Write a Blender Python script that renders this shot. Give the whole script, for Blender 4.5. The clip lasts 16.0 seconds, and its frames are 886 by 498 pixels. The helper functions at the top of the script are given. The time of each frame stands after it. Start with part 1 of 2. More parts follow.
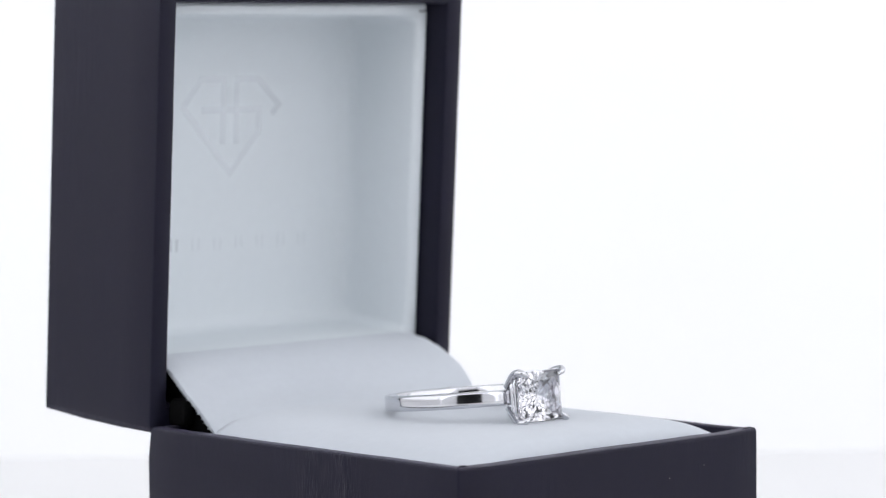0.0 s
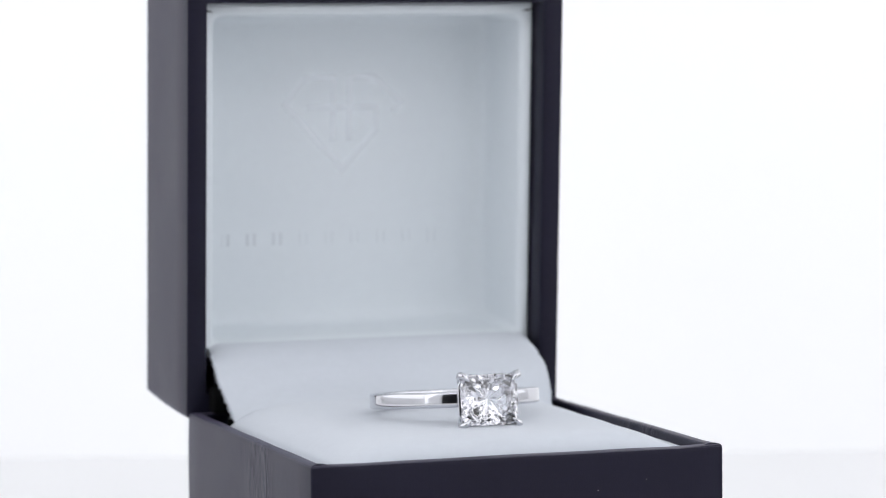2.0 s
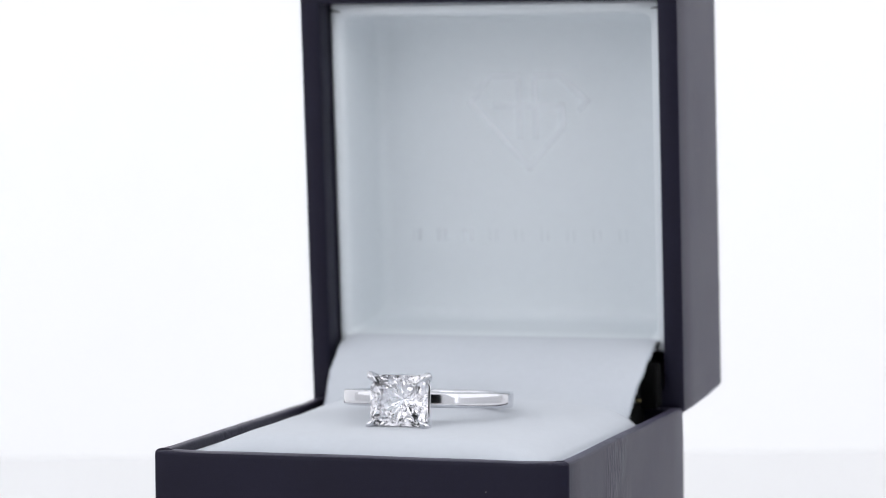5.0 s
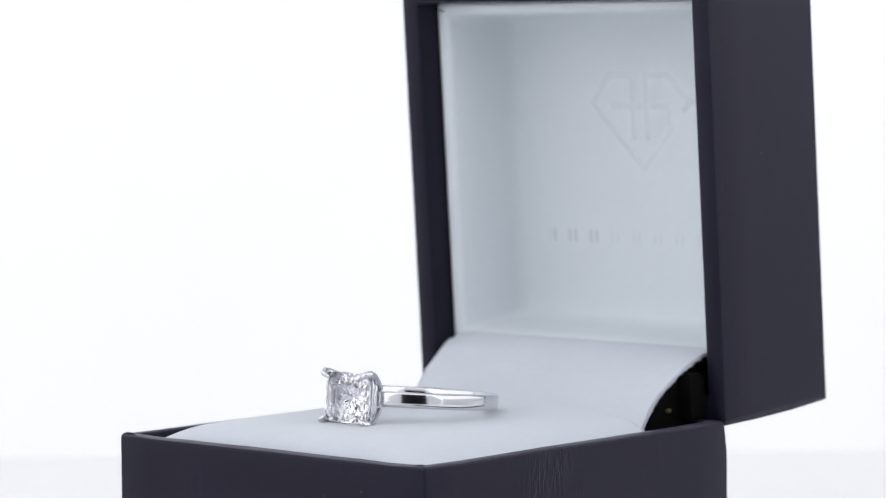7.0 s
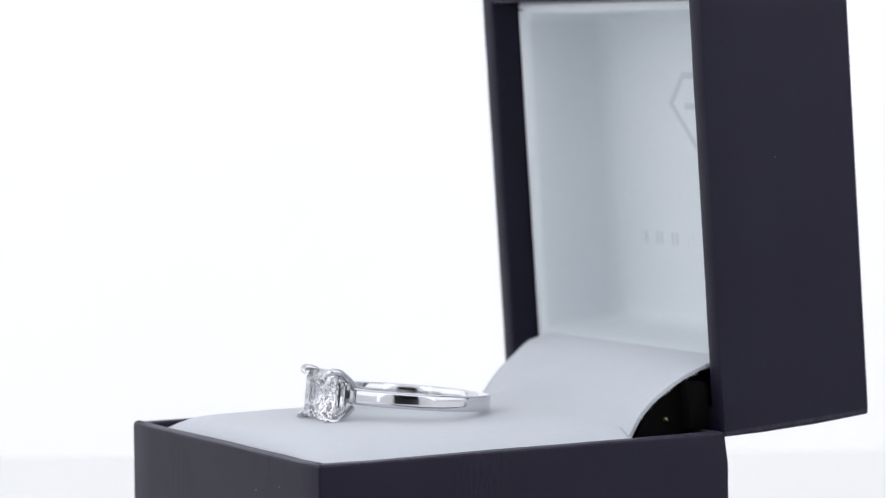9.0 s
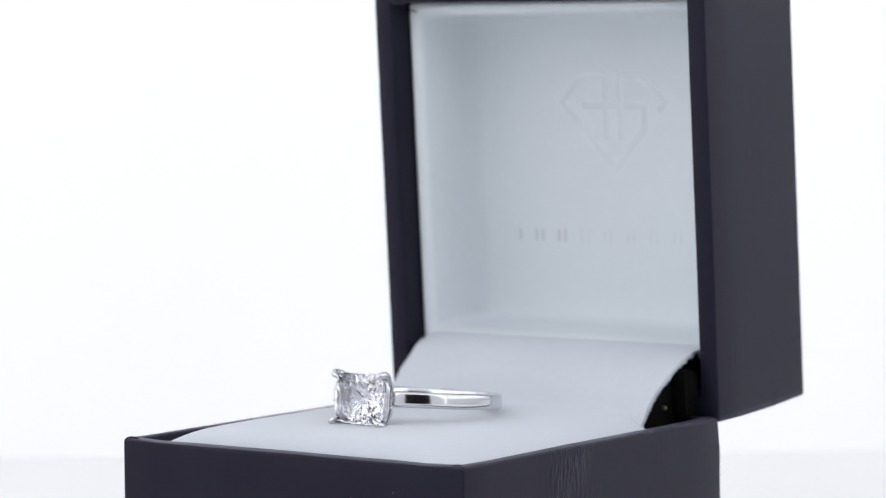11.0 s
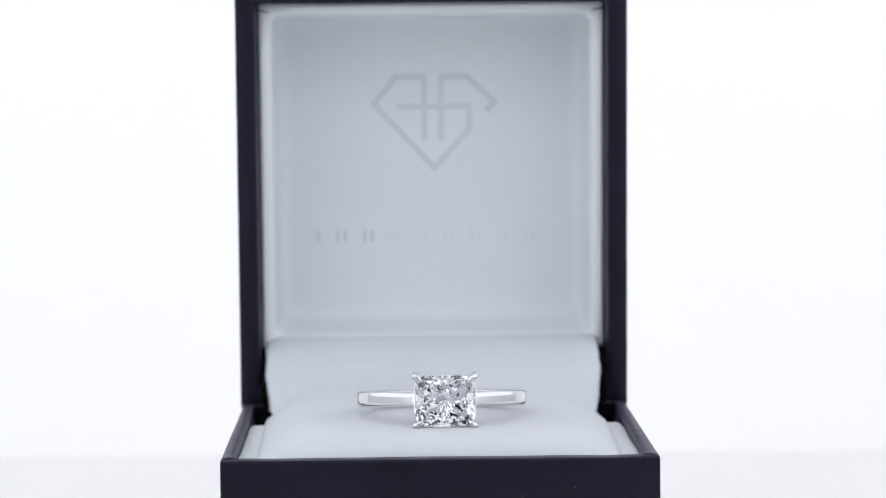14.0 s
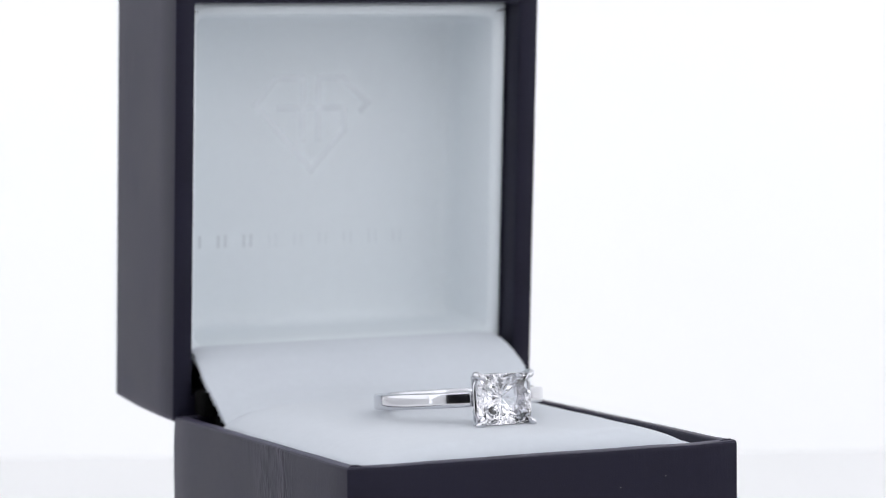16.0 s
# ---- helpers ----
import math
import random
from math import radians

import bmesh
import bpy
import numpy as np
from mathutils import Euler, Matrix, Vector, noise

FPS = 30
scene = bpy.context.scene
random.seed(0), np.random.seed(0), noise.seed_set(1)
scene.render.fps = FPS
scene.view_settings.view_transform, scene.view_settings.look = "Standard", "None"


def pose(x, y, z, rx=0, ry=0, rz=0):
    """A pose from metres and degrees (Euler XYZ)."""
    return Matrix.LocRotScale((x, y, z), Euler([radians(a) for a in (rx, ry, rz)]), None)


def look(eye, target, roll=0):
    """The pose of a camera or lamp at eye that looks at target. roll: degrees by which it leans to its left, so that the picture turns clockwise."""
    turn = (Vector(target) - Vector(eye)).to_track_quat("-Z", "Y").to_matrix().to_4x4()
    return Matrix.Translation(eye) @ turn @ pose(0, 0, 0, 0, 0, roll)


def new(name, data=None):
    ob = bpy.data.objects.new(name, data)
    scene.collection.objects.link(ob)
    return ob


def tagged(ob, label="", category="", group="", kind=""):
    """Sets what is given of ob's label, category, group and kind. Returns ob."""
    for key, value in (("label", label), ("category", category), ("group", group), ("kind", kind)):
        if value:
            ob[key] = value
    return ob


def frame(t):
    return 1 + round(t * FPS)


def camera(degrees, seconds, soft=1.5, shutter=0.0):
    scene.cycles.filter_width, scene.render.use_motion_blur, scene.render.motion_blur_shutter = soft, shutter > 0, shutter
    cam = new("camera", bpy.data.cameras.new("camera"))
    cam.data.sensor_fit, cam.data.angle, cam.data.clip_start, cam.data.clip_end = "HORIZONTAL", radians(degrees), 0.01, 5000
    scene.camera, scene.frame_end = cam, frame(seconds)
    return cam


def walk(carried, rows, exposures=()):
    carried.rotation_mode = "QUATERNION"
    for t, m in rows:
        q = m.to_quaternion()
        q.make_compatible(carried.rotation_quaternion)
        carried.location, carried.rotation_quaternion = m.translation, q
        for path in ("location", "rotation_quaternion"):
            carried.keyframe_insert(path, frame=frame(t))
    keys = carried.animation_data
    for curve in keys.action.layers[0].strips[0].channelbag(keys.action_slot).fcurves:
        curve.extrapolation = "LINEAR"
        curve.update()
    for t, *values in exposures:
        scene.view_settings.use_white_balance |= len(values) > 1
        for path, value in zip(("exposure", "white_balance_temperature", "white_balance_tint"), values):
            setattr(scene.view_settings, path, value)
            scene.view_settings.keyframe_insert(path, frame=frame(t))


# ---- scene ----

# camera on its stand, looking through the front opening of the light tent
MM = 0.001
BASE_H = 25.0                     # height of the box's lower half
cam = camera(15.98, 16.0, soft=1.0)
cam.data.dof.use_dof = True
cam.data.dof.focus_distance = 0.373
cam.data.dof.aperture_fstop = 34.0
STAND = pose(0, -0.39335, (47.74 + BASE_H) * MM, 90 - 3.709, 0, -0.044) @ pose(0, 0, 0, 0, 0, -0.507)
walk(cam, [(0.0, STAND), (16.0, STAND)])

# ---- light ----
world = bpy.data.worlds.new("room_dark")
world.use_nodes = True
world.node_tree.nodes["Background"].inputs[0].default_value = (0.06, 0.06, 0.068, 1)
world.node_tree.nodes["Background"].inputs[1].default_value = 0.3
scene.world = world


def soft_light(name, eye, target, w, h, power, colour=(0.95, 0.962, 1.0)):
    data = bpy.data.lights.new(name, "AREA")
    data.shape, data.size, data.size_y = "RECTANGLE", w, h
    data.energy, data.color = power, colour
    ob = new(name, data)
    ob.matrix_world = look(eye, target)
    return ob


soft_light("top_softbox", (0, -0.24, 0.42), (0, 0.0, 0.06), 0.54, 0.24, 0.17)
# unseen fill lamp above the opening, added to brighten the inside of the lid
soft_light("front_fill", (0, -0.395, 0.325), (0, 0.0, 0.10), 0.25, 0.20, 0.13)
for side in (-1, 1):
    soft_light("side_softbox", (side * 0.30, -0.11, 0.19), (0, -0.11, 0.17), 0.46, 0.28, 0.28)
    soft_light("front_fill", (side * 0.225, -0.39, 0.21), (side * 0.08, 0.0, 0.12), 0.185, 0.40, 0.262)


# ---- materials ----
def material(name, colour, rough=0.6, metal=0.0, **more):
    m = bpy.data.materials.new(name)
    m.use_nodes = True
    b = m.node_tree.nodes["Principled BSDF"]
    b.inputs["Base Color"].default_value = (*colour, 1)
    b.inputs["Roughness"].default_value = rough
    b.inputs["Metallic"].default_value = metal
    for key, value in more.items():
        b.inputs[key.replace("_", " ")].default_value = value
    return m


def node(m, kind, **values):
    n = m.node_tree.nodes.new(kind)
    for key, value in values.items():
        n.inputs[key].default_value = value
    return n


def grain(m, scale, amount, low=0.0, dark=None, rough=None, bump=0.0, bump_scale=None, detail=6.0):
    """Two scales of colour variation, roughness variation and a fine relief."""
    t, b = m.node_tree, m.node_tree.nodes["Principled BSDF"]
    base = tuple(b.inputs["Base Color"].default_value)
    where = t.nodes.new("ShaderNodeTexCoord")
    fine = node(m, "ShaderNodeTexNoise", Scale=scale, Detail=detail, Roughness=0.65)
    wide = node(m, "ShaderNodeTexNoise", Scale=scale * 0.06, Detail=3.0)
    for n in (fine, wide):
        t.links.new(where.outputs["Object"], n.inputs["Vector"])
    add = t.nodes.new("ShaderNodeMath")
    add.operation = "ADD"
    t.links.new(fine.outputs["Fac"], add.inputs[0])
    t.links.new(wide.outputs["Fac"], add.inputs[1])
    ramp = t.nodes.new("ShaderNodeMapRange")
    ramp.inputs["From Min"].default_value, ramp.inputs["From Max"].default_value = 0.6, 1.4
    t.links.new(add.outputs[0], ramp.inputs["Value"])
    mix = t.nodes.new("ShaderNodeMix")
    mix.data_type = "RGBA"
    mix.inputs["A"].default_value = dark or tuple(c * (1 - amount) for c in base[:3]) + (1,)
    mix.inputs["B"].default_value = tuple(min(1, c * (1 + amount)) for c in base[:3]) + (1,)
    t.links.new(ramp.outputs["Result"], mix.inputs["Factor"])
    t.links.new(mix.outputs["Result"], b.inputs["Base Color"])
    if rough:
        r = t.nodes.new("ShaderNodeMapRange")
        r.inputs["To Min"].default_value, r.inputs["To Max"].default_value = rough
        t.links.new(wide.outputs["Fac"], r.inputs["Value"])
        t.links.new(r.outputs["Result"], b.inputs["Roughness"])
    if bump:
        relief = node(m, "ShaderNodeTexNoise", Scale=bump_scale or scale, Detail=4.0)
        t.links.new(where.outputs["Object"], relief.inputs["Vector"])
        bn = node(m, "ShaderNodeBump", Strength=bump, Distance=0.0001)
        t.links.new(relief.outputs["Fac"], bn.inputs["Height"])
        t.links.new(bn.outputs["Normal"], b.inputs["Normal"])
    return m



def leather(name):
    m = material(name, (0.0066, 0.0066, 0.0145), 0.5, Specular_IOR_Level=0.23, Specular_Tint=(0.84, 0.79, 1.0, 1), Sheen_Weight=0.12, Sheen_Roughness=0.35, Sheen_Tint=(0.72, 0.64, 1.0, 1))
    return grain(m, 1500, 0.18, rough=(0.38, 0.49), bump=0.18, bump_scale=5200)


LEATHER = leather("navy_leatherette")
CREASED = leather("creased_navy_leatherette")


def worn_edges(m, colour):
    """Paper wear: the rims at the hinge line rub pale in patches."""
    t, b = m.node_tree, m.node_tree.nodes["Principled BSDF"]
    old = b.inputs["Base Color"].links[0].from_socket
    where = t.nodes.new("ShaderNodeTexCoord")
    patch = node(m, "ShaderNodeTexNoise", Scale=1500.0, Detail=5.0, Roughness=0.75)
    t.links.new(where.outputs["Object"], patch.inputs["Vector"])
    axes = t.nodes.new("ShaderNodeSeparateXYZ")
    t.links.new(where.outputs["Object"], axes.inputs["Vector"])
    edge = t.nodes.new("ShaderNodeMath")
    edge.operation = "COMPARE"
    edge.inputs[1].default_value, edge.inputs[2].default_value = 0.0, 0.00022
    t.links.new(axes.outputs["Z"], edge.inputs[0])
    spot = node(m, "ShaderNodeMapRange", **{"From Min": 0.3, "From Max": 0.75})
    t.links.new(patch.outputs["Fac"], spot.inputs["Value"])
    both = t.nodes.new("ShaderNodeMath")
    both.operation = "MULTIPLY"
    t.links.new(edge.outputs[0], both.inputs[0])
    t.links.new(spot.outputs["Result"], both.inputs[1])
    mix = t.nodes.new("ShaderNodeMix")
    mix.data_type = "RGBA"
    mix.inputs["B"].default_value = (*colour, 1)
    t.links.new(both.outputs[0], mix.inputs["Factor"])
    t.links.new(old, mix.inputs["A"])
    t.links.new(mix.outputs["Result"], b.inputs["Base Color"])


def wrinkles(m, strength, patch_at=None):
    """Upright glue wrinkles, in scattered patches or in one patch along the sides, laid over the grain's relief."""
    t, b = m.node_tree, m.node_tree.nodes["Principled BSDF"]
    first = b.inputs["Normal"].links[0].from_socket
    where = t.nodes.new("ShaderNodeTexCoord")
    stretch = t.nodes.new("ShaderNodeMapping")
    stretch.inputs["Scale"].default_value = (1.0, 1.0, 0.26 if patch_at else 0.12)
    fold = node(m, "ShaderNodeTexNoise", Scale=1900.0 if patch_at else 1300.0, Detail=3.0)
    patch = node(m, "ShaderNodeTexNoise", Scale=160.0 if patch_at else 90.0, Detail=2.0)
    spread = node(m, "ShaderNodeMapRange", **{"From Min": 0.35 if patch_at else 0.52, "From Max": 0.65 if patch_at else 0.7})
    mul = t.nodes.new("ShaderNodeMath")
    mul.operation = "MULTIPLY"
    t.links.new(where.outputs["Object"], stretch.inputs["Vector"])
    t.links.new(stretch.outputs["Vector"], fold.inputs["Vector"])
    t.links.new(where.outputs["Object"], patch.inputs["Vector"])
    t.links.new(patch.outputs["Fac"], spread.inputs["Value"])
    height = spread.outputs["Result"]
    if patch_at:
        axes = t.nodes.new("ShaderNodeSeparateXYZ")
        t.links.new(where.outputs["Object"], axes.inputs["Vector"])
        away = node(m, "ShaderNodeMath")
        away.operation = "SUBTRACT"
        away.inputs[1].default_value = patch_at[0]
        t.links.new(axes.outputs["Y"], away.inputs[0])
        size = node(m, "ShaderNodeMath")
        size.operation = "ABSOLUTE"
        t.links.new(away.outputs[0], size.inputs[0])
        inside = node(m, "ShaderNodeMapRange", **{"From Min": patch_at[1], "From Max": patch_at[1] * 0.4})
        t.links.new(size.outputs[0], inside.inputs["Value"])
        within = t.nodes.new("ShaderNodeMath")
        within.operation = "MULTIPLY"
        t.links.new(inside.outputs["Result"], within.inputs[0])
        t.links.new(height, within.inputs[1])
        height = within.outputs[0]
    t.links.new(height, mul.inputs[0])
    t.links.new(fold.outputs["Fac"], mul.inputs[1])
    bn = node(m, "ShaderNodeBump", Strength=strength, Distance=0.0003)
    t.links.new(mul.outputs[0], bn.inputs["Height"])
    t.links.new(first, bn.inputs["Normal"])
    t.links.new(bn.outputs["Normal"], b.inputs["Normal"])


for hide in (LEATHER, CREASED):
    wrinkles(hide, 0.13)
    worn_edges(hide, (0.05, 0.048, 0.066))
wrinkles(CREASED, 0.75, (-0.006, 0.007))
FABRIC = grain(material("white_suede_lining", (0.65, 0.685, 0.735), 0.92, Sheen_Weight=0.25, Sheen_Roughness=0.5), 900, 0.035, bump=0.35, bump_scale=6000)
SATIN = grain(material("white_satin_lining", (0.79, 0.835, 0.865), 0.8), 700, 0.02, bump=0.12, bump_scale=4000)
# near-black that stands for shade in the hinge gap and lining creases
SHADE_BLACK = grain(material("shade_black", (0.0036, 0.0036, 0.0038), 0.95, Specular_IOR_Level=0.08), 1500, 0.3)
PLATINUM = grain(material("polished_platinum", (0.665, 0.665, 0.69), 0.1, 1.0), 400, 0.02, rough=(0.08, 0.14))
FOIL = material("pearl_foil", (0.745, 0.785, 0.825), 0.22, 0.12)
DIAMOND = material("diamond", (0.975, 0.965, 1.0), 0.0, 0.0, IOR=1.76, Transmission_Weight=1.0)
TENT = grain(material("white_tent_fabric", (0.89, 0.895, 0.91), 0.9), 120, 0.02, bump=0.1)
ROOM = grain(material("dark_room_paint", (0.11, 0.11, 0.12), 0.8), 20, 0.2)
BRASS = grain(material("dull_brass", (0.22, 0.19, 0.1), 0.5, 1.0), 900, 0.1)
LINT = material("pale_lint", (0.35, 0.34, 0.33), 0.9)
VINYL = grain(material("white_vinyl_floor", (0.93, 0.93, 0.93), 0.3), 60, 0.01)
# emission added to the panel's colour so the backdrop reads near full white
GLOW = material("glowing_back_panel", (0.83, 0.84, 0.86), 0.9, Emission_Color=(1.0, 0.985, 0.985, 1), Emission_Strength=0.29)


# ---- mesh helpers ----
def part(name, bm, mat, parent=None, label="", smooth=False):
    bmesh.ops.recalc_face_normals(bm, faces=bm.faces[:])
    me = bpy.data.meshes.new(name)
    bm.to_mesh(me)
    bm.free()
    me.materials.append(mat)
    if smooth:
        me.polygons.foreach_set("use_smooth", [True] * len(me.polygons))
        me.set_sharp_from_angle(angle=radians(40))
    ob = new(name, me)
    ob.parent = parent
    if label:
        ob["label"] = label
    return ob


def rounded(hx, hy, r, seg=4, cuts=10):
    """Rounded rectangle, counter-clockwise, with cut straight sides (mm)."""
    out = []
    corners = ((hx - r, hy - r, 0), (-hx + r, hy - r, 90), (-hx + r, -hy + r, 180), (hx - r, -hy + r, 270))
    for k, (cx, cy, a0) in enumerate(corners):
        arc = [(cx + r * math.cos(radians(a0 + 90 * i / seg)), cy + r * math.sin(radians(a0 + 90 * i / seg))) for i in range(seg + 1)]
        out += arc
        nx, ny, na = corners[(k + 1) % 4]
        ex, ey = nx + r * math.cos(radians(na)), ny + r * math.sin(radians(na))
        for i in range(1, cuts):
            f = i / cuts
            out.append((arc[-1][0] + (ex - arc[-1][0]) * f, arc[-1][1] + (ey - arc[-1][1]) * f))
    return out


def loft(loops, place, cap=(True, True), closed=False):
    """Skin through loops of (x, y) points; place(x, y, k) gives the 3D place in mm."""
    bm = bmesh.new()
    rings = [[bm.verts.new(Vector(place(x, y, k)) * MM) for x, y in loop] for k, loop in enumerate(loops)]
    pairs = list(zip(rings, rings[1:])) + ([(rings[-1], rings[0])] if closed else [])
    for a, b in pairs:
        for i in range(len(a)):
            j = (i + 1) % len(a)
            bm.faces.new((a[i], a[j], b[j], b[i]))
    if not closed:
        if cap[0]:
            bm.faces.new(rings[0][::-1])
        if cap[1]:
            bm.faces.new(rings[-1])
    return bm


def wobble(x, y, size, amount, seed=0.0):
    return amount * noise.noise(Vector((x * size + seed, y * size - seed, seed)))


def slab(x0, x1, y0, y1, z0, z1):
    bm = bmesh.new()
    bmesh.ops.create_cube(bm, size=1)
    for v in bm.verts:
        v.co = Vector(((x0 + x1) / 2 + v.co.x * (x1 - x0), (y0 + y1) / 2 + v.co.y * (y1 - y0), (z0 + z1) / 2 + v.co.z * (z1 - z0)))
    return bm


def tube(points, radii, seg=10):
    """Round bar through points (mm) with a radius at each; ends closed and domed."""
    bm = bmesh.new()
    pts = [Vector(p) for p in points]
    rings = []
    for i, p in enumerate(pts):
        way = (pts[min(i + 1, len(pts) - 1)] - pts[max(i - 1, 0)]).normalized()
        side = way.orthogonal().normalized() if i == 0 else (side - way * side.dot(way)).normalized()
        up = way.cross(side)
        rings.append([bm.verts.new((p + radii[i] * (math.cos(2 * math.pi * k / seg) * side + math.sin(2 * math.pi * k / seg) * up)) * MM) for k in range(seg)])
    for a, b in zip(rings, rings[1:]):
        for k in range(seg):
            bm.faces.new((a[k], a[(k + 1) % seg], b[(k + 1) % seg], b[k]))
    bm.faces.new(rings[0][::-1])
    bm.faces.new(rings[-1])
    return bm


# ---- the light tent ----
BACK = 0.165
FRONT = -0.405


def build_tent():
    def wall(name, bm, mat, label):
        return tagged(part(name, bm, mat), label, "wall", kind="structure")

    tagged(part("floor", slab(-0.36, 0.36, FRONT - 0.02, BACK + 0.02, -0.02, 0.0), VINYL), "smooth white floor of a photo light tent", "floor", kind="structure")
    wall("wall_back", slab(-0.36, 0.36, BACK, BACK + 0.02, 0.0, 0.5), GLOW, "plain white back panel with an added glow of its own")
    wall("wall_left", slab(-0.34, -0.32, FRONT, BACK, 0.0, 0.46), TENT, "white fabric side of the light tent")
    wall("wall_right", slab(0.32, 0.34, FRONT, BACK, 0.0, 0.46), TENT, "white fabric side of the light tent")
    tagged(part("ceiling", slab(-0.34, 0.34, FRONT, BACK, 0.46, 0.48), TENT), "white fabric top of the light tent", "ceiling", kind="structure")
    # front curtain with the opening that the camera looks through
    wall("wall_front", slab(-0.34, -0.125, FRONT - 0.015, FRONT, 0.0, 0.46), TENT, "white front curtain of the light tent")
    wall("wall_front_right", slab(0.125, 0.34, FRONT - 0.015, FRONT, 0.0, 0.46), TENT, "white front curtain of the light tent")
    wall("wall_front_top", slab(-0.125, 0.125, FRONT - 0.015, FRONT, 0.2, 0.46), TENT, "white front curtain of the light tent")
    wall("wall_room", slab(-1.0, 1.0, -1.32, -1.3, -0.02, 1.0), ROOM, "dark wall of the studio behind the camera")


build_tent()

# ---- the ring box ----
W, D = 25.5, 28.06                # half width and half depth
OFF = Vector((-0.669, -2.455, BASE_H))
LID_LEAN = 3.732


def build_box():
    box = tagged(new("ring_box"), "open navy leatherette ring box with white suede lining", "jewellery box")
    at = Matrix.Translation(OFF * MM)

    # lower tray
    prof = [(0.5, -25.0), (0.0, -24.5), (0.0, -12.0), (0.0, -4.0), (0.0, -0.5), (0.04, -0.2), (0.14, -0.04), (0.3, 0.0), (1.35, 0.03), (1.5, -0.08), (1.58, -0.35), (1.65, -6.0)]

    def place(x, y, k):
        z = prof[k][1]
        if k >= 4 and k < 11:
            z += wobble(x, y, 0.16, 0.14) - (0.22 * max(0, 1 - abs(abs(y) - D) / 2) * max(0, 1 - (x / 24) ** 4) if y < 0 else 0)
        if y > D - 2:
            y += 0.7 * min(1, max(0, -z) / 1.8)
        return x, y, z

    tray = part("base", loft([rounded(W - i, D - i, 0.3) for i, _ in prof], place), CREASED, box, "navy leatherette lower half with worn rim", True)
    tray.matrix_basis = at

    # folded paper at the front corners of the rim
    for side in (-1, 1):
        fold = [(side * 25.2, -27.75, -0.02), (side * 24.7, -27.5, 0.1), (side * 23.9, -27.35, 0.06), (side * 23.2, -27.4, -0.05)]
        part("corner_fold", tube(fold, [0.12, 0.17, 0.15, 0.05], 8), LEATHER, box, "folded paper corner", True).matrix_basis = at

    def cushion_half(y):
        return 21.5 + 0.5 * min(1, (y + 26.7) / 38)

    def cushion_top(x, y):
        fx = 1 - min(1, abs(x / cushion_half(y))) ** 6
        fy = 1 - (abs(y) / 26.7) ** 20 if y < 0 else 1
        return -0.9 + 2.85 * fx * fy + wobble(x, y, 0.11, 0.12, 3.0) + 0.15 * max(0, (y - 2) / 18) - 0.6 * max(0, (y - 9) / 9) * max(0, abs(x) / 22 - 0.6)

    # cushion, a padded top that drops at the front and sides
    bm = bmesh.new()
    nx, ny = 48, 56
    grid = []
    for j in range(ny + 1):
        row = []
        for i in range(nx + 1):
            f = 2 * i / nx - 1
            end = 18.9 - 1.7 * f
            y = -26.7 + (end + 26.7) * j / ny
            x = cushion_half(y) * math.copysign(abs(f) ** 0.8, f)
            row.append(bm.verts.new(Vector((x, y, cushion_top(x, y))) * MM))
        grid.append(row)
    for j in range(ny):
        for i in range(nx):
            bm.faces.new((grid[j][i], grid[j][i + 1], grid[j + 1][i + 1], grid[j + 1][i]))
    rim = [e for e in bm.edges if e.is_boundary]
    down = [g for g in bmesh.ops.extrude_edge_only(bm, edges=rim)["geom"] if isinstance(g, bmesh.types.BMVert)]
    for v in down:
        v.co.z = -5.5 * MM
    bmesh.ops.holes_fill(bm, edges=[e for e in bm.edges if e.is_boundary])
    cushion = part("cushion", bm, FABRIC, box, "white suede ring cushion", True)
    cushion.data.set_sharp_from_angle(angle=radians(170))
    cushion.matrix_basis = at

    # padded strips between cushion and tray walls
    strip = [(1.3, 19.6, -6.0), (1.3, 19.6, -1.6), (1.15, 19.4, -1.15), (0.75, 18.9, -0.95)]
    for side in (-1, 1):
        bm = loft([rounded(a, b, min(a, 1.2) - 0.01, 5, 8) for a, b, _ in strip],
                  lambda x, y, k: (x + side * 22.7 + wobble(x, y, 0.2, 0.15, side), y - 6.2, strip[k][2] + wobble(x, y, 0.15, 0.2, 2.0 + side)))
        part("side_padding", bm, FABRIC, box, "white suede padding strip", True).matrix_basis = at

    # flap from the cushion's back up into the lid
    right = [(16.0, -2.4), (16.4, -1.5), (17.2, 0.2), (18.2, 2.2), (19.6, 3.8), (21.2, 5.1), (22.9, 6.1), (25.4, 7.3), (28.2, 8.2), (31.2, 8.65), (36, 8.8), (45.0, 9.05)]
    left = [(19.0, -2.4), (19.4, -1.5), (20.6, 0.2), (22.0, 1.7), (23.4, 3.1), (24.7, 4.3), (26.2, 5.5), (27.9, 6.9), (29.5, 8.0), (31.6, 8.6), (36, 8.8), (45.0, 9.05)]
    bm = bmesh.new()
    n = 40
    top, low = [], []
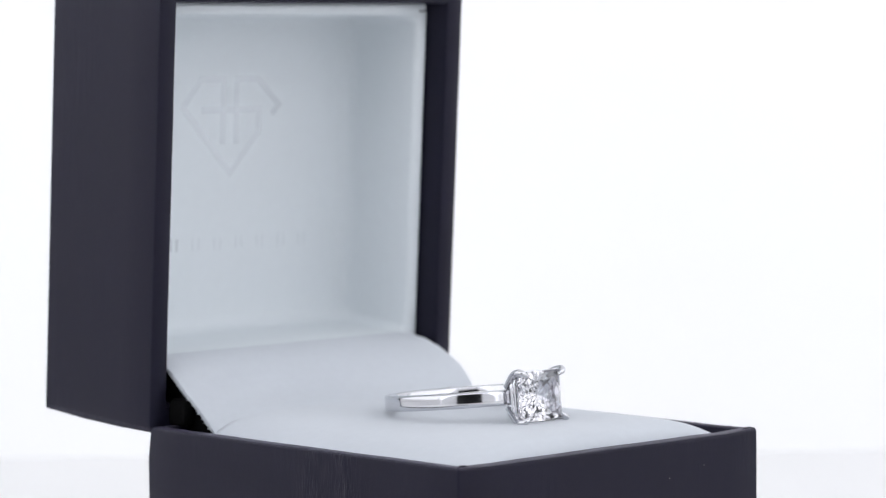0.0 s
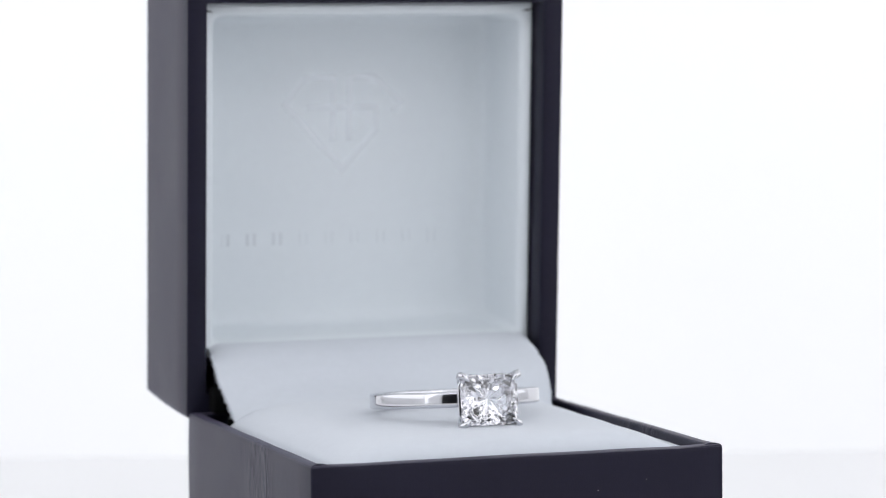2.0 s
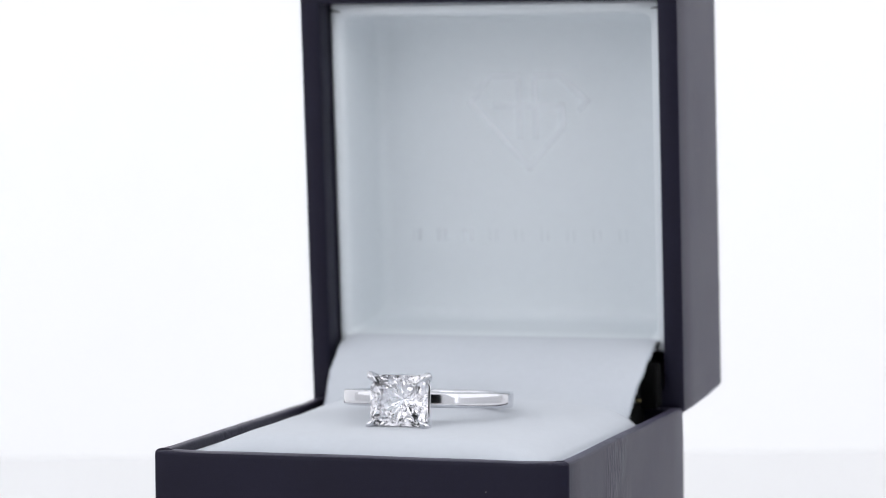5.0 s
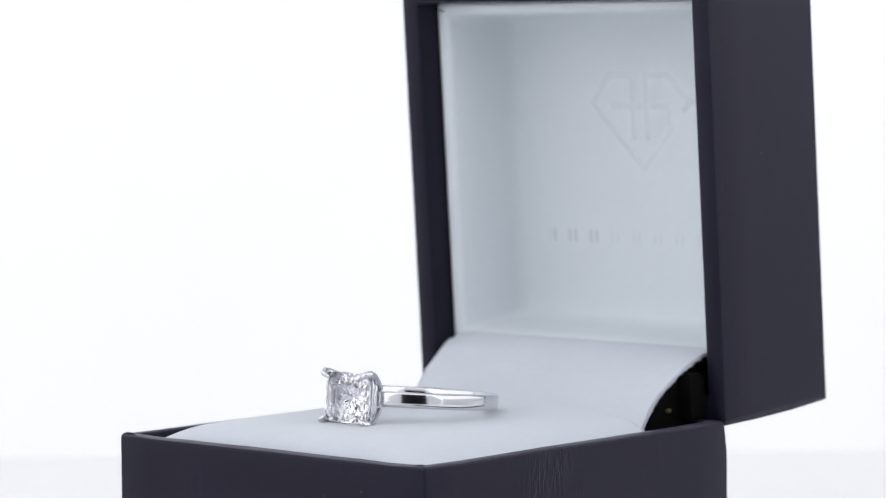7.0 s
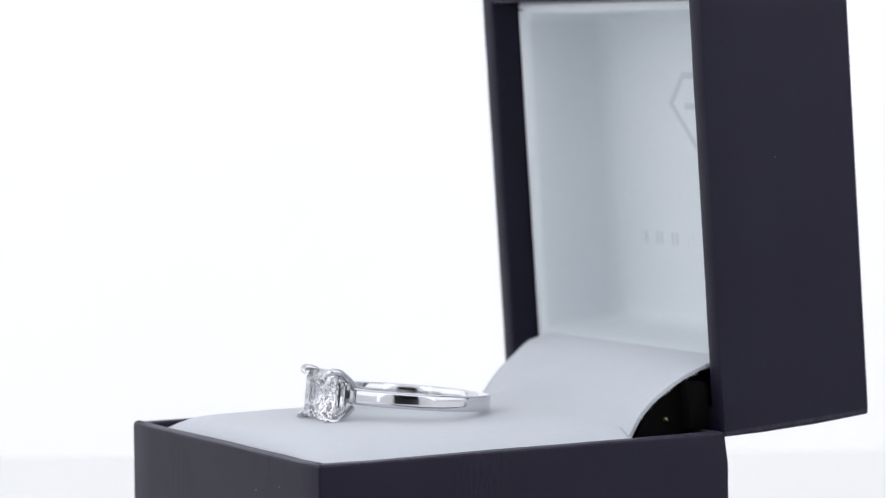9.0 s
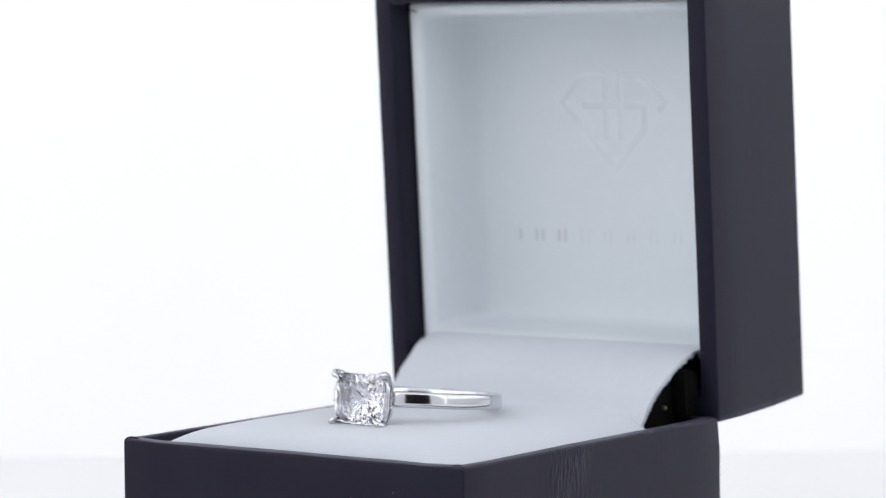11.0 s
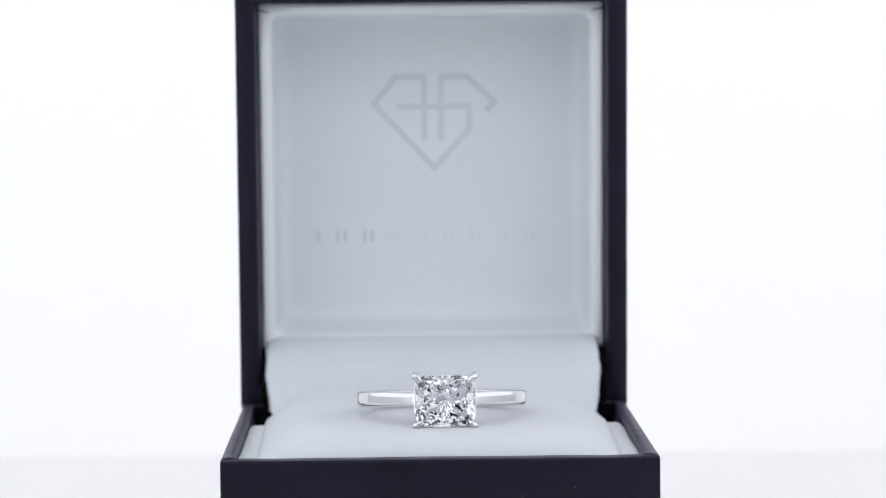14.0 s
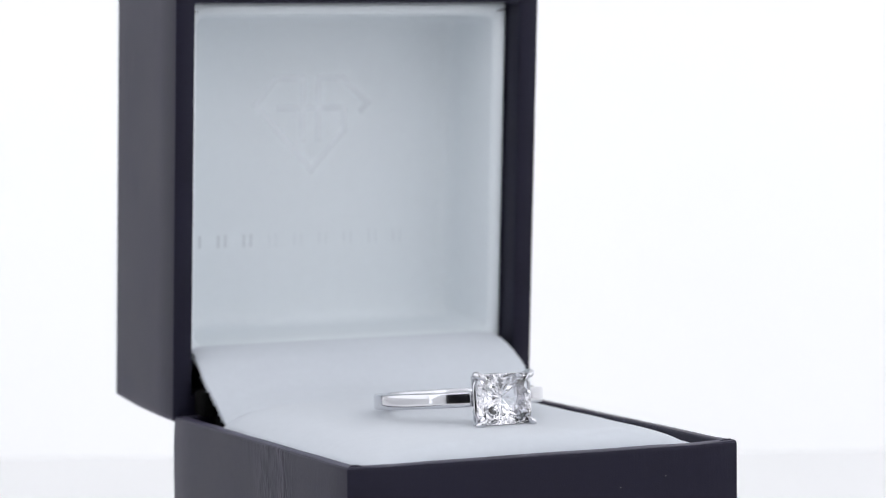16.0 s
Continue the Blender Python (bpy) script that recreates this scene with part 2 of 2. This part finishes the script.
    for i in range(n + 1):
        f = i / n
        x = -22.1 + 43.7 * f
        g = f * f * (3 - 2 * f)
        edge = max(0, abs(x) - 20.8) / 1.2
        a, b = [], []
        for k, (pl, pr) in enumerate(zip(left, right)):
            y, z = pl[0] + (pr[0] - pl[0]) * g, pl[1] + (pr[1] - pl[1]) * g
            if k < 4:
                # away from the cut edges the flap runs out flat over the cushion
                w = min(1, max(0, (21.6 - abs(x)) / 3.0))
                w = w * w * (3 - 2 * w)
                yf = left[4][0] + (right[4][0] - left[4][0]) * g
                y += (yf - (7.5, 4.6, 2.6, 1.2)[k] - y) * w
                z += (cushion_top(x, y) + (-0.25, 0.04, 0.42, 0.95)[k] - z) * w
            fray = wobble(x, k * 3.0, 0.9, 0.3) if edge > 0.9 else 0
            dip = 0.22 * edge ** 2
            xs = x * (1 - 0.055 * max(0, 1 - k / 5)) + fray
            a.append(bm.verts.new(Vector((xs, y + dip * 0.5, z - dip)) * MM))
            b.append(bm.verts.new(Vector((xs, y + 0.45, z - 0.45)) * MM))
        top.append(a)
        low.append(b)
    m = len(right)
    for i in range(n):
        for k in range(m - 1):
            bm.faces.new((top[i][k], top[i + 1][k], top[i + 1][k + 1], top[i][k + 1]))
            bm.faces.new((low[i][k + 1], low[i + 1][k + 1], low[i + 1][k], low[i][k]))
        bm.faces.new((top[i + 1][0], top[i][0], low[i][0], low[i + 1][0]))
        bm.faces.new((top[i][m - 1], top[i + 1][m - 1], low[i + 1][m - 1], low[i][m - 1]))
    for i in (0, n):
        for k in range(m - 1):
            bm.faces.new((top[i][k], top[i][k + 1], low[i][k + 1], low[i][k]))
    part("flap", bm, FABRIC, box, "white suede flap with a frayed edge", True).matrix_basis = at

    # frayed fibres along the cut edges of the flap
    dice = random.Random(3)
    bm = bmesh.new()
    for prof3, x in ((left, -22.1), (right, 21.6)):
        for k in range(2, 8):
            (y0, z0), (y1, z1) = prof3[k], prof3[k + 1]
            for _ in range(46):
                f = dice.random()
                root = Vector((x * (1 - 0.055 * max(0, 1 - (k + f) / 5)) + dice.uniform(-0.1, 0.1), y0 + (y1 - y0) * f, z0 + (z1 - z0) * f - 0.25))
                way = Vector((math.copysign(dice.uniform(0.0, 0.5), x), dice.uniform(0.0, 0.7), dice.uniform(-1.0, -0.1))).normalized() * dice.uniform(0.15, 0.7)
                a = way.orthogonal().normalized() * 0.1
                b = way.cross(a).normalized() * 0.1
                foot = [bm.verts.new((root + v) * MM) for v in (a, b, -a, -b)]
                top_v = bm.verts.new((root + way) * MM)
                for i in range(4):
                    bm.faces.new((foot[i], foot[(i + 1) % 4], top_v))
                bm.faces.new(foot[::-1])
    fray = part("fringe", bm, FABRIC, box, "frayed white fibres")
    fray.matrix_basis = at
    tagged(fray, kind="stuff")

    # black solid below the flap, in place of the hinge gap's shade
    bm = bmesh.new()
    sides = []
    for x in (-20.7, 20.7):
        prof2 = left if x < 0 else right
        pts = [(y + 1.0, z - 0.9) for y, z in prof2[1:10]] + [(33.5, 1.2), (27.0, -0.2), (26.4, -6.0), (18.2, -6.0)]
        sides.append([bm.verts.new(Vector((x, y, z)) * MM) for y, z in pts])
    k = len(sides[0])
    for i in range(k):
        bm.faces.new((sides[0][i], sides[0][(i + 1) % k], sides[1][(i + 1) % k], sides[1][i]))
    bm.faces.new(sides[0])
    bm.faces.new(sides[1][::-1])
    part("hinge_gap_fill", bm, SHADE_BLACK, box, "black filler for the shade in the hinge gap").matrix_basis = at

    # black side pieces that carry the gap's shade across between tray and lid
    for mid, half, high in ((-21.85, 1.05, 3.5), (21.6, 1.3, 6.0)):
        side_fill = [(0.25, 0.2), (0.0, 0.5), (0.0, high - 0.5), (0.3, high)]
        bm = loft([rounded(half - i, 1.45 - i, 0.3, 3, 6) for i, _ in side_fill], lambda x, y, k: (x + mid, y + 26.35 - 0.06 * side_fill[k][1] + wobble(x, y, 0.5, 0.08, 4.0), side_fill[k][1]))
        part("hinge_side_fill", bm, SHADE_BLACK, box, "black filler for the shade in the hinge gap", True).matrix_basis = at

    # brass hinge pin that shows beside the filler
    pin = part("hinge_pin", tube([(20.5, 22.5, 1.5), (21.15, 22.5, 1.5), (21.3, 22.5, 1.5)], [0.3, 0.3, 0.15], 10), BRASS, box, "small brass hinge pin", True)
    pin.matrix_basis = at

    # lid shell: x across, y up the lid, depth backwards
    lid_at = at @ pose(0, D * MM, -0.2 * MM, LID_LEAN, 0, 0)
    H, DEEP = 28.1, 22.3
    shell = [(0.5, DEEP), (0.0, DEEP - 0.5), (0.0, 14.0), (0.0, 6.0), (0.0, 0.25), (0.06, 0.0), (0.3, -0.12), (2.2, -0.12), (2.55, 0.0), (2.7, 0.4), (2.75, 4.0), (2.8, DEEP - 1.5)]

    def lid_place(x, y, k):
        u = shell[k][1]
        bow = 0.25 * math.sin(math.pi * min(max(u / DEEP, 0), 1)) if k < 4 and y < -H + 1 else 0
        return x, u + (wobble(x, y, 0.16, 0.08, 5.0) if 4 <= k <= 8 else 0), y + H - bow - (0.42 if y < -H + 2 else 0)

    lid = part("lid", loft([rounded(25.78 - i, H - i, max(0.4 - 0.1 * i, 0.3)) for i, _ in shell], lid_place), LEATHER, box, "raised navy leatherette lid", True)
    lid.matrix_basis = lid_at

    # lid lining
    HL, MID = 23.25, 30.13
    lin = [(0.0, 17.9, 0.4), (0.0, 4.2, 0.4), (0.12, 3.8, 0.5), (0.45, 3.6, 0.6), (1.0, 3.72, 0.9), (1.5, 4.1, 1.1), (1.75, 4.8, 1.3), (1.85, 9.0, 1.4), (1.95, 14.6, 1.6), (2.2, 16.1, 2.0), (2.9, 17.0, 2.2), (4.0, 17.4, 2.4), (7.0, 17.5, 3.0)]
    bm = loft([rounded(22.93 - i, HL - i, r) for i, _, r in lin], lambda x, y, k: (x, lin[k][1] + (wobble(x, y, 0.2, 0.03, 8.0) if k < 10 else 0), y + MID))
    part("lid_lining", bm, SATIN, lid, "padded white satin lid lining", True)

    # black tubes for the shade where the lining folds over at its upper corners
    for side in (-1, 1):
        fold = [(side * 22.85, 3.72, 52.55), (side * 22.1, 3.6, 52.35), (side * 21.4, 3.78, 52.25)]
        part("crease_shade", tube(fold, [0.12, 0.1, 0.04], 8), SHADE_BLACK, lid, "black tube for the shade of a folded crease", True)

    # emblem stamped in pearl foil, drawn as plain strokes
    def stroke(points, w=0.85, name="emblem_stroke", lift=0.0):
        pts = [Vector(p) for p in points]
        sides = []
        for i, p in enumerate(pts):
            a = (p - pts[i - 1]).normalized() if i else (pts[1] - p).normalized()
            b = (pts[i + 1] - p).normalized() if i + 1 < len(pts) else a
            n = Vector((-a.y - b.y, a.x + b.x)).normalized()
            n *= w / 2 / max(0.4, n.dot(Vector((-a.y, a.x))))
            sides.append((p + n, p - n))
        bm = bmesh.new()
        depth = (17.482 - lift, 17.6)
        ring4 = [[bm.verts.new((q.x * MM, d * MM, q.y * MM)) for d in depth for q in pair] for pair in sides]
        for a, b in zip(ring4, ring4[1:]):
            for i, j in ((0, 1), (1, 3), (3, 2), (2, 0)):
                bm.faces.new((a[i], a[j], b[j], b[i]))
        for q in (ring4[0], ring4[-1]):
            bm.faces.new((q[0], q[1], q[3], q[2]))
        part(name, bm, FOIL, lid, "faint pearl foil emblem stroke" if name == "emblem_stroke" else "faint pearl foil bar")

    stroke([(-0.55, 42.5), (-4.75, 42.5), (-7.75, 38.8), (0.5, 29.9), (5.3, 35.3), (5.3, 38.3)])
    stroke([(-0.85, 42.2), (-0.85, 33.8)], lift=0.006)
    stroke([(1.45, 42.2), (1.45, 33.8)], lift=0.006)
    stroke([(1.15, 42.5), (5.0, 42.5), (8.8, 39.0), (7.6, 37.7)])
    stroke([(-4.6, 38.4), (5.6, 38.4)], lift=0.012)
    for i in range(10):
        x = -16.1 + i * 3.7
        for side in (-0.5, 0.5):
            stroke([(x + side, 19.7), (x + side, 21.35)], 0.4 if i < 3 else 0.07, "foil_bar")

    # specks of lint on the outside
    for x, y, z in ((15.6, -28.1, -3.6), (9.5, -28.1, -4.6), (25.95, 35.5, 33.6)):
        bm = bmesh.new()
        bmesh.ops.create_icosphere(bm, subdivisions=1, radius=0.05 * MM)
        part("lint_speck", bm, LINT, box).matrix_basis = at @ pose(x * MM, y * MM, z * MM)
    return box


# ---- the ring ----
def build_ring():
    ring = tagged(new("engagement_ring"), "polished platinum solitaire ring with a radiant-cut diamond on the cushion", "ring")
    at = Matrix.Translation((OFF + Vector((0.576, -2.587, 4.08))) * MM) @ pose(0, 0, 0, -5.5, 0, 0.4)

    # band: flat court section, open below the head
    half = [(10.5, 0.25), (10.5, 0.70), (10.47, 0.78), (10.36, 0.91), (10.28, 0.95), (9.2, 0.95), (9.07, 0.9), (9.0, 0.78)]
    sec = half + [(r, -z) for r, z in half[::-1]]
    bm = bmesh.new()
    n, gap = 128, 12.0
    rings = []
    for i in range(n + 1):
        a = radians(-90 + gap + (360 - 2 * gap) * i / n)
        rings.append([bm.verts.new(Vector((r * math.cos(a), r * math.sin(a), z)) * MM) for r, z in sec])
    for a, b in zip(rings, rings[1:]):
        for k in range(len(sec)):
            bm.faces.new((a[k], a[(k + 1) % len(sec)], b[(k + 1) % len(sec)], b[k]))
    bm.faces.new(rings[0])
    bm.faces.new(rings[-1][::-1])
    part("band", bm, PLATINUM, ring, "polished platinum band", True).matrix_basis = at

    # stone: rings of facets, each turned half a step against the next
    SX, SZ = 3.62, 3.06

    def outline(scale, n, off, cut=1.66):
        pts = []
        for i in range(n):
            a = 2 * math.pi * (i + off) / n
            c, s = abs(math.cos(a)) + 1e-6, abs(math.sin(a)) + 1e-6
            k = min(SX / c, SZ / s, cut / (c / SX + s / SZ)) * scale
            pts.append((k * math.cos(a), k * math.sin(a)))
        return pts

    # radiant cut: tiers of facet corners, each turned half a step against the next
    cut_dice = random.Random(4)

    def corner_at(inset, a):
        c, q = abs(math.cos(a)) + 1e-6, abs(math.sin(a)) + 1e-6
        hx, hz = SX - inset, SZ - inset
        k = min(hx / c, hz / q, 1.76 / (c / hx + q / hz))
        return k * math.cos(a), k * math.sin(a)

    # inset and depth of the even and the odd corners, half-step turn
    crown = [(1.05, 12.98, 1.15, 12.98, 0.0), (0.45, 12.70, 0.6, 12.76, 0.5), (0.0, 12.30, 0.0, 12.30, 0.0), (0.0, 12.18, 0.0, 12.18, 0.0)]
    pavilion = [(0.35, 11.80, 0.7, 11.45, 0.5), (1.0, 11.22, 1.3, 10.96, 0.0), (1.6, 10.72, 1.95, 10.45, 0.5), (2.3, 10.16, 2.55, 9.98, 0.0)]
    tiers, n, rows = crown + pavilion, 28, []
    bm = bmesh.new()
    for r, (i0, d0, i1, d1, o) in enumerate(tiers):
        row = []
        for i in range(n):
            inset, d = (i0, d0) if i % 2 == 0 else (i1, d1)
            a = 2 * math.pi * (i + o) / n
            if r > 3:
                a += 2 * math.pi / n * cut_dice.uniform(-0.4, 0.4)
                inset, d = max(0.05, inset + cut_dice.uniform(-0.1, 0.1)), d + cut_dice.uniform(-0.06, 0.06)
            x, z = corner_at(inset, a)
            row.append(bm.verts.new(Vector((x, -d, z)) * MM))
        rows.append(row)
    bm.faces.new(rows[0])
    for (a, la), (b, lb) in zip(zip(rows, tiers), zip(rows[1:], tiers[1:])):
        for i in range(n):
            j = (i + 1) % n
            if la[4] == lb[4]:
                bm.faces.new((a[i], a[j], b[j], b[i]))
            elif la[4] < lb[4]:
                bm.faces.new((a[i], a[j], b[i]))
                bm.faces.new((a[j], b[j], b[i]))
            else:
                bm.faces.new((a[i], b[j], b[i]))
                bm.faces.new((a[i], a[j], b[j]))
    tip = bm.verts.new(Vector((0.2, -9.62, 0.1)) * MM)
    for i in range(n):
        bm.faces.new((rows[-1][i], rows[-1][(i + 1) % n], tip))
    head_at = at @ pose(0.14 * MM, 0, -0.15 * MM)
    part("stone", bm, DIAMOND, ring, "radiant-cut colourless diamond").matrix_basis = head_at

    # four claws with pointed tips and three gallery rails
    for sx in (-1, 1):
        for sz in (-1, 1):
            pts = [(2.2 * sx, -8.9, 1.35 * sz), (2.55 * sx, -9.6, 1.85 * sz), (3.0 * sx, -10.5, 2.4 * sz), (3.45 * sx, -11.5, 2.9 * sz), (3.58 * sx, -12.2, 3.04 * sz),
                   (3.58 * sx, -12.65, 3.04 * sz), (3.45 * sx, -12.97, 2.92 * sz), (3.2 * sx, -13.12, 2.7 * sz), (2.95 * sx, -13.1, 2.48 * sz), (2.65 * sx, -13.03, 2.22 * sz)]
            part("claw", tube(pts, [0.40, 0.40, 0.40, 0.42, 0.44, 0.46, 0.43, 0.34, 0.21, 0.04], 12), PLATINUM, ring, "pointed platinum claw", True).matrix_basis = head_at
    for d, k0, r in ((9.05, 0.56, 0.3), (10.35, 0.78, 0.24), (11.6, 0.97, 0.2)):
        loop = outline(k0, 48, 0.5)
        turn = [(math.cos(radians(a)), math.sin(radians(a))) for a in range(0, 360, 45)]
        bm = loft([[(x * (1 + r * c / (3.3 * k0)), z * (1 + r * c / (3.3 * k0))) for x, z in loop] for c, _ in turn], lambda x, z, k: (x, -d + r * turn[k][1], z), closed=True)
        part("gallery", bm, PLATINUM, ring, "platinum gallery rail", True).matrix_basis = head_at
    return ring


ring_box = build_box()
engagement_ring = build_ring()


# ---- what moves: box and ring turn together, then back ----
def angle(t):
    return 43.15 - 12.17 * t if t <= 8.74 else 43.15 - 12.17 * (17.48 - t)


def motions():
    times = [0.5 * i for i in range(18)] + [8.66, 8.72, 8.76, 8.82] + [9 + 0.5 * i for i in range(15)]
    rows = [(t, pose(0, 0, 0, 0, 0, angle(t))) for t in times]
    walk(ring_box, rows)
    walk(engagement_ring, rows)


motions()
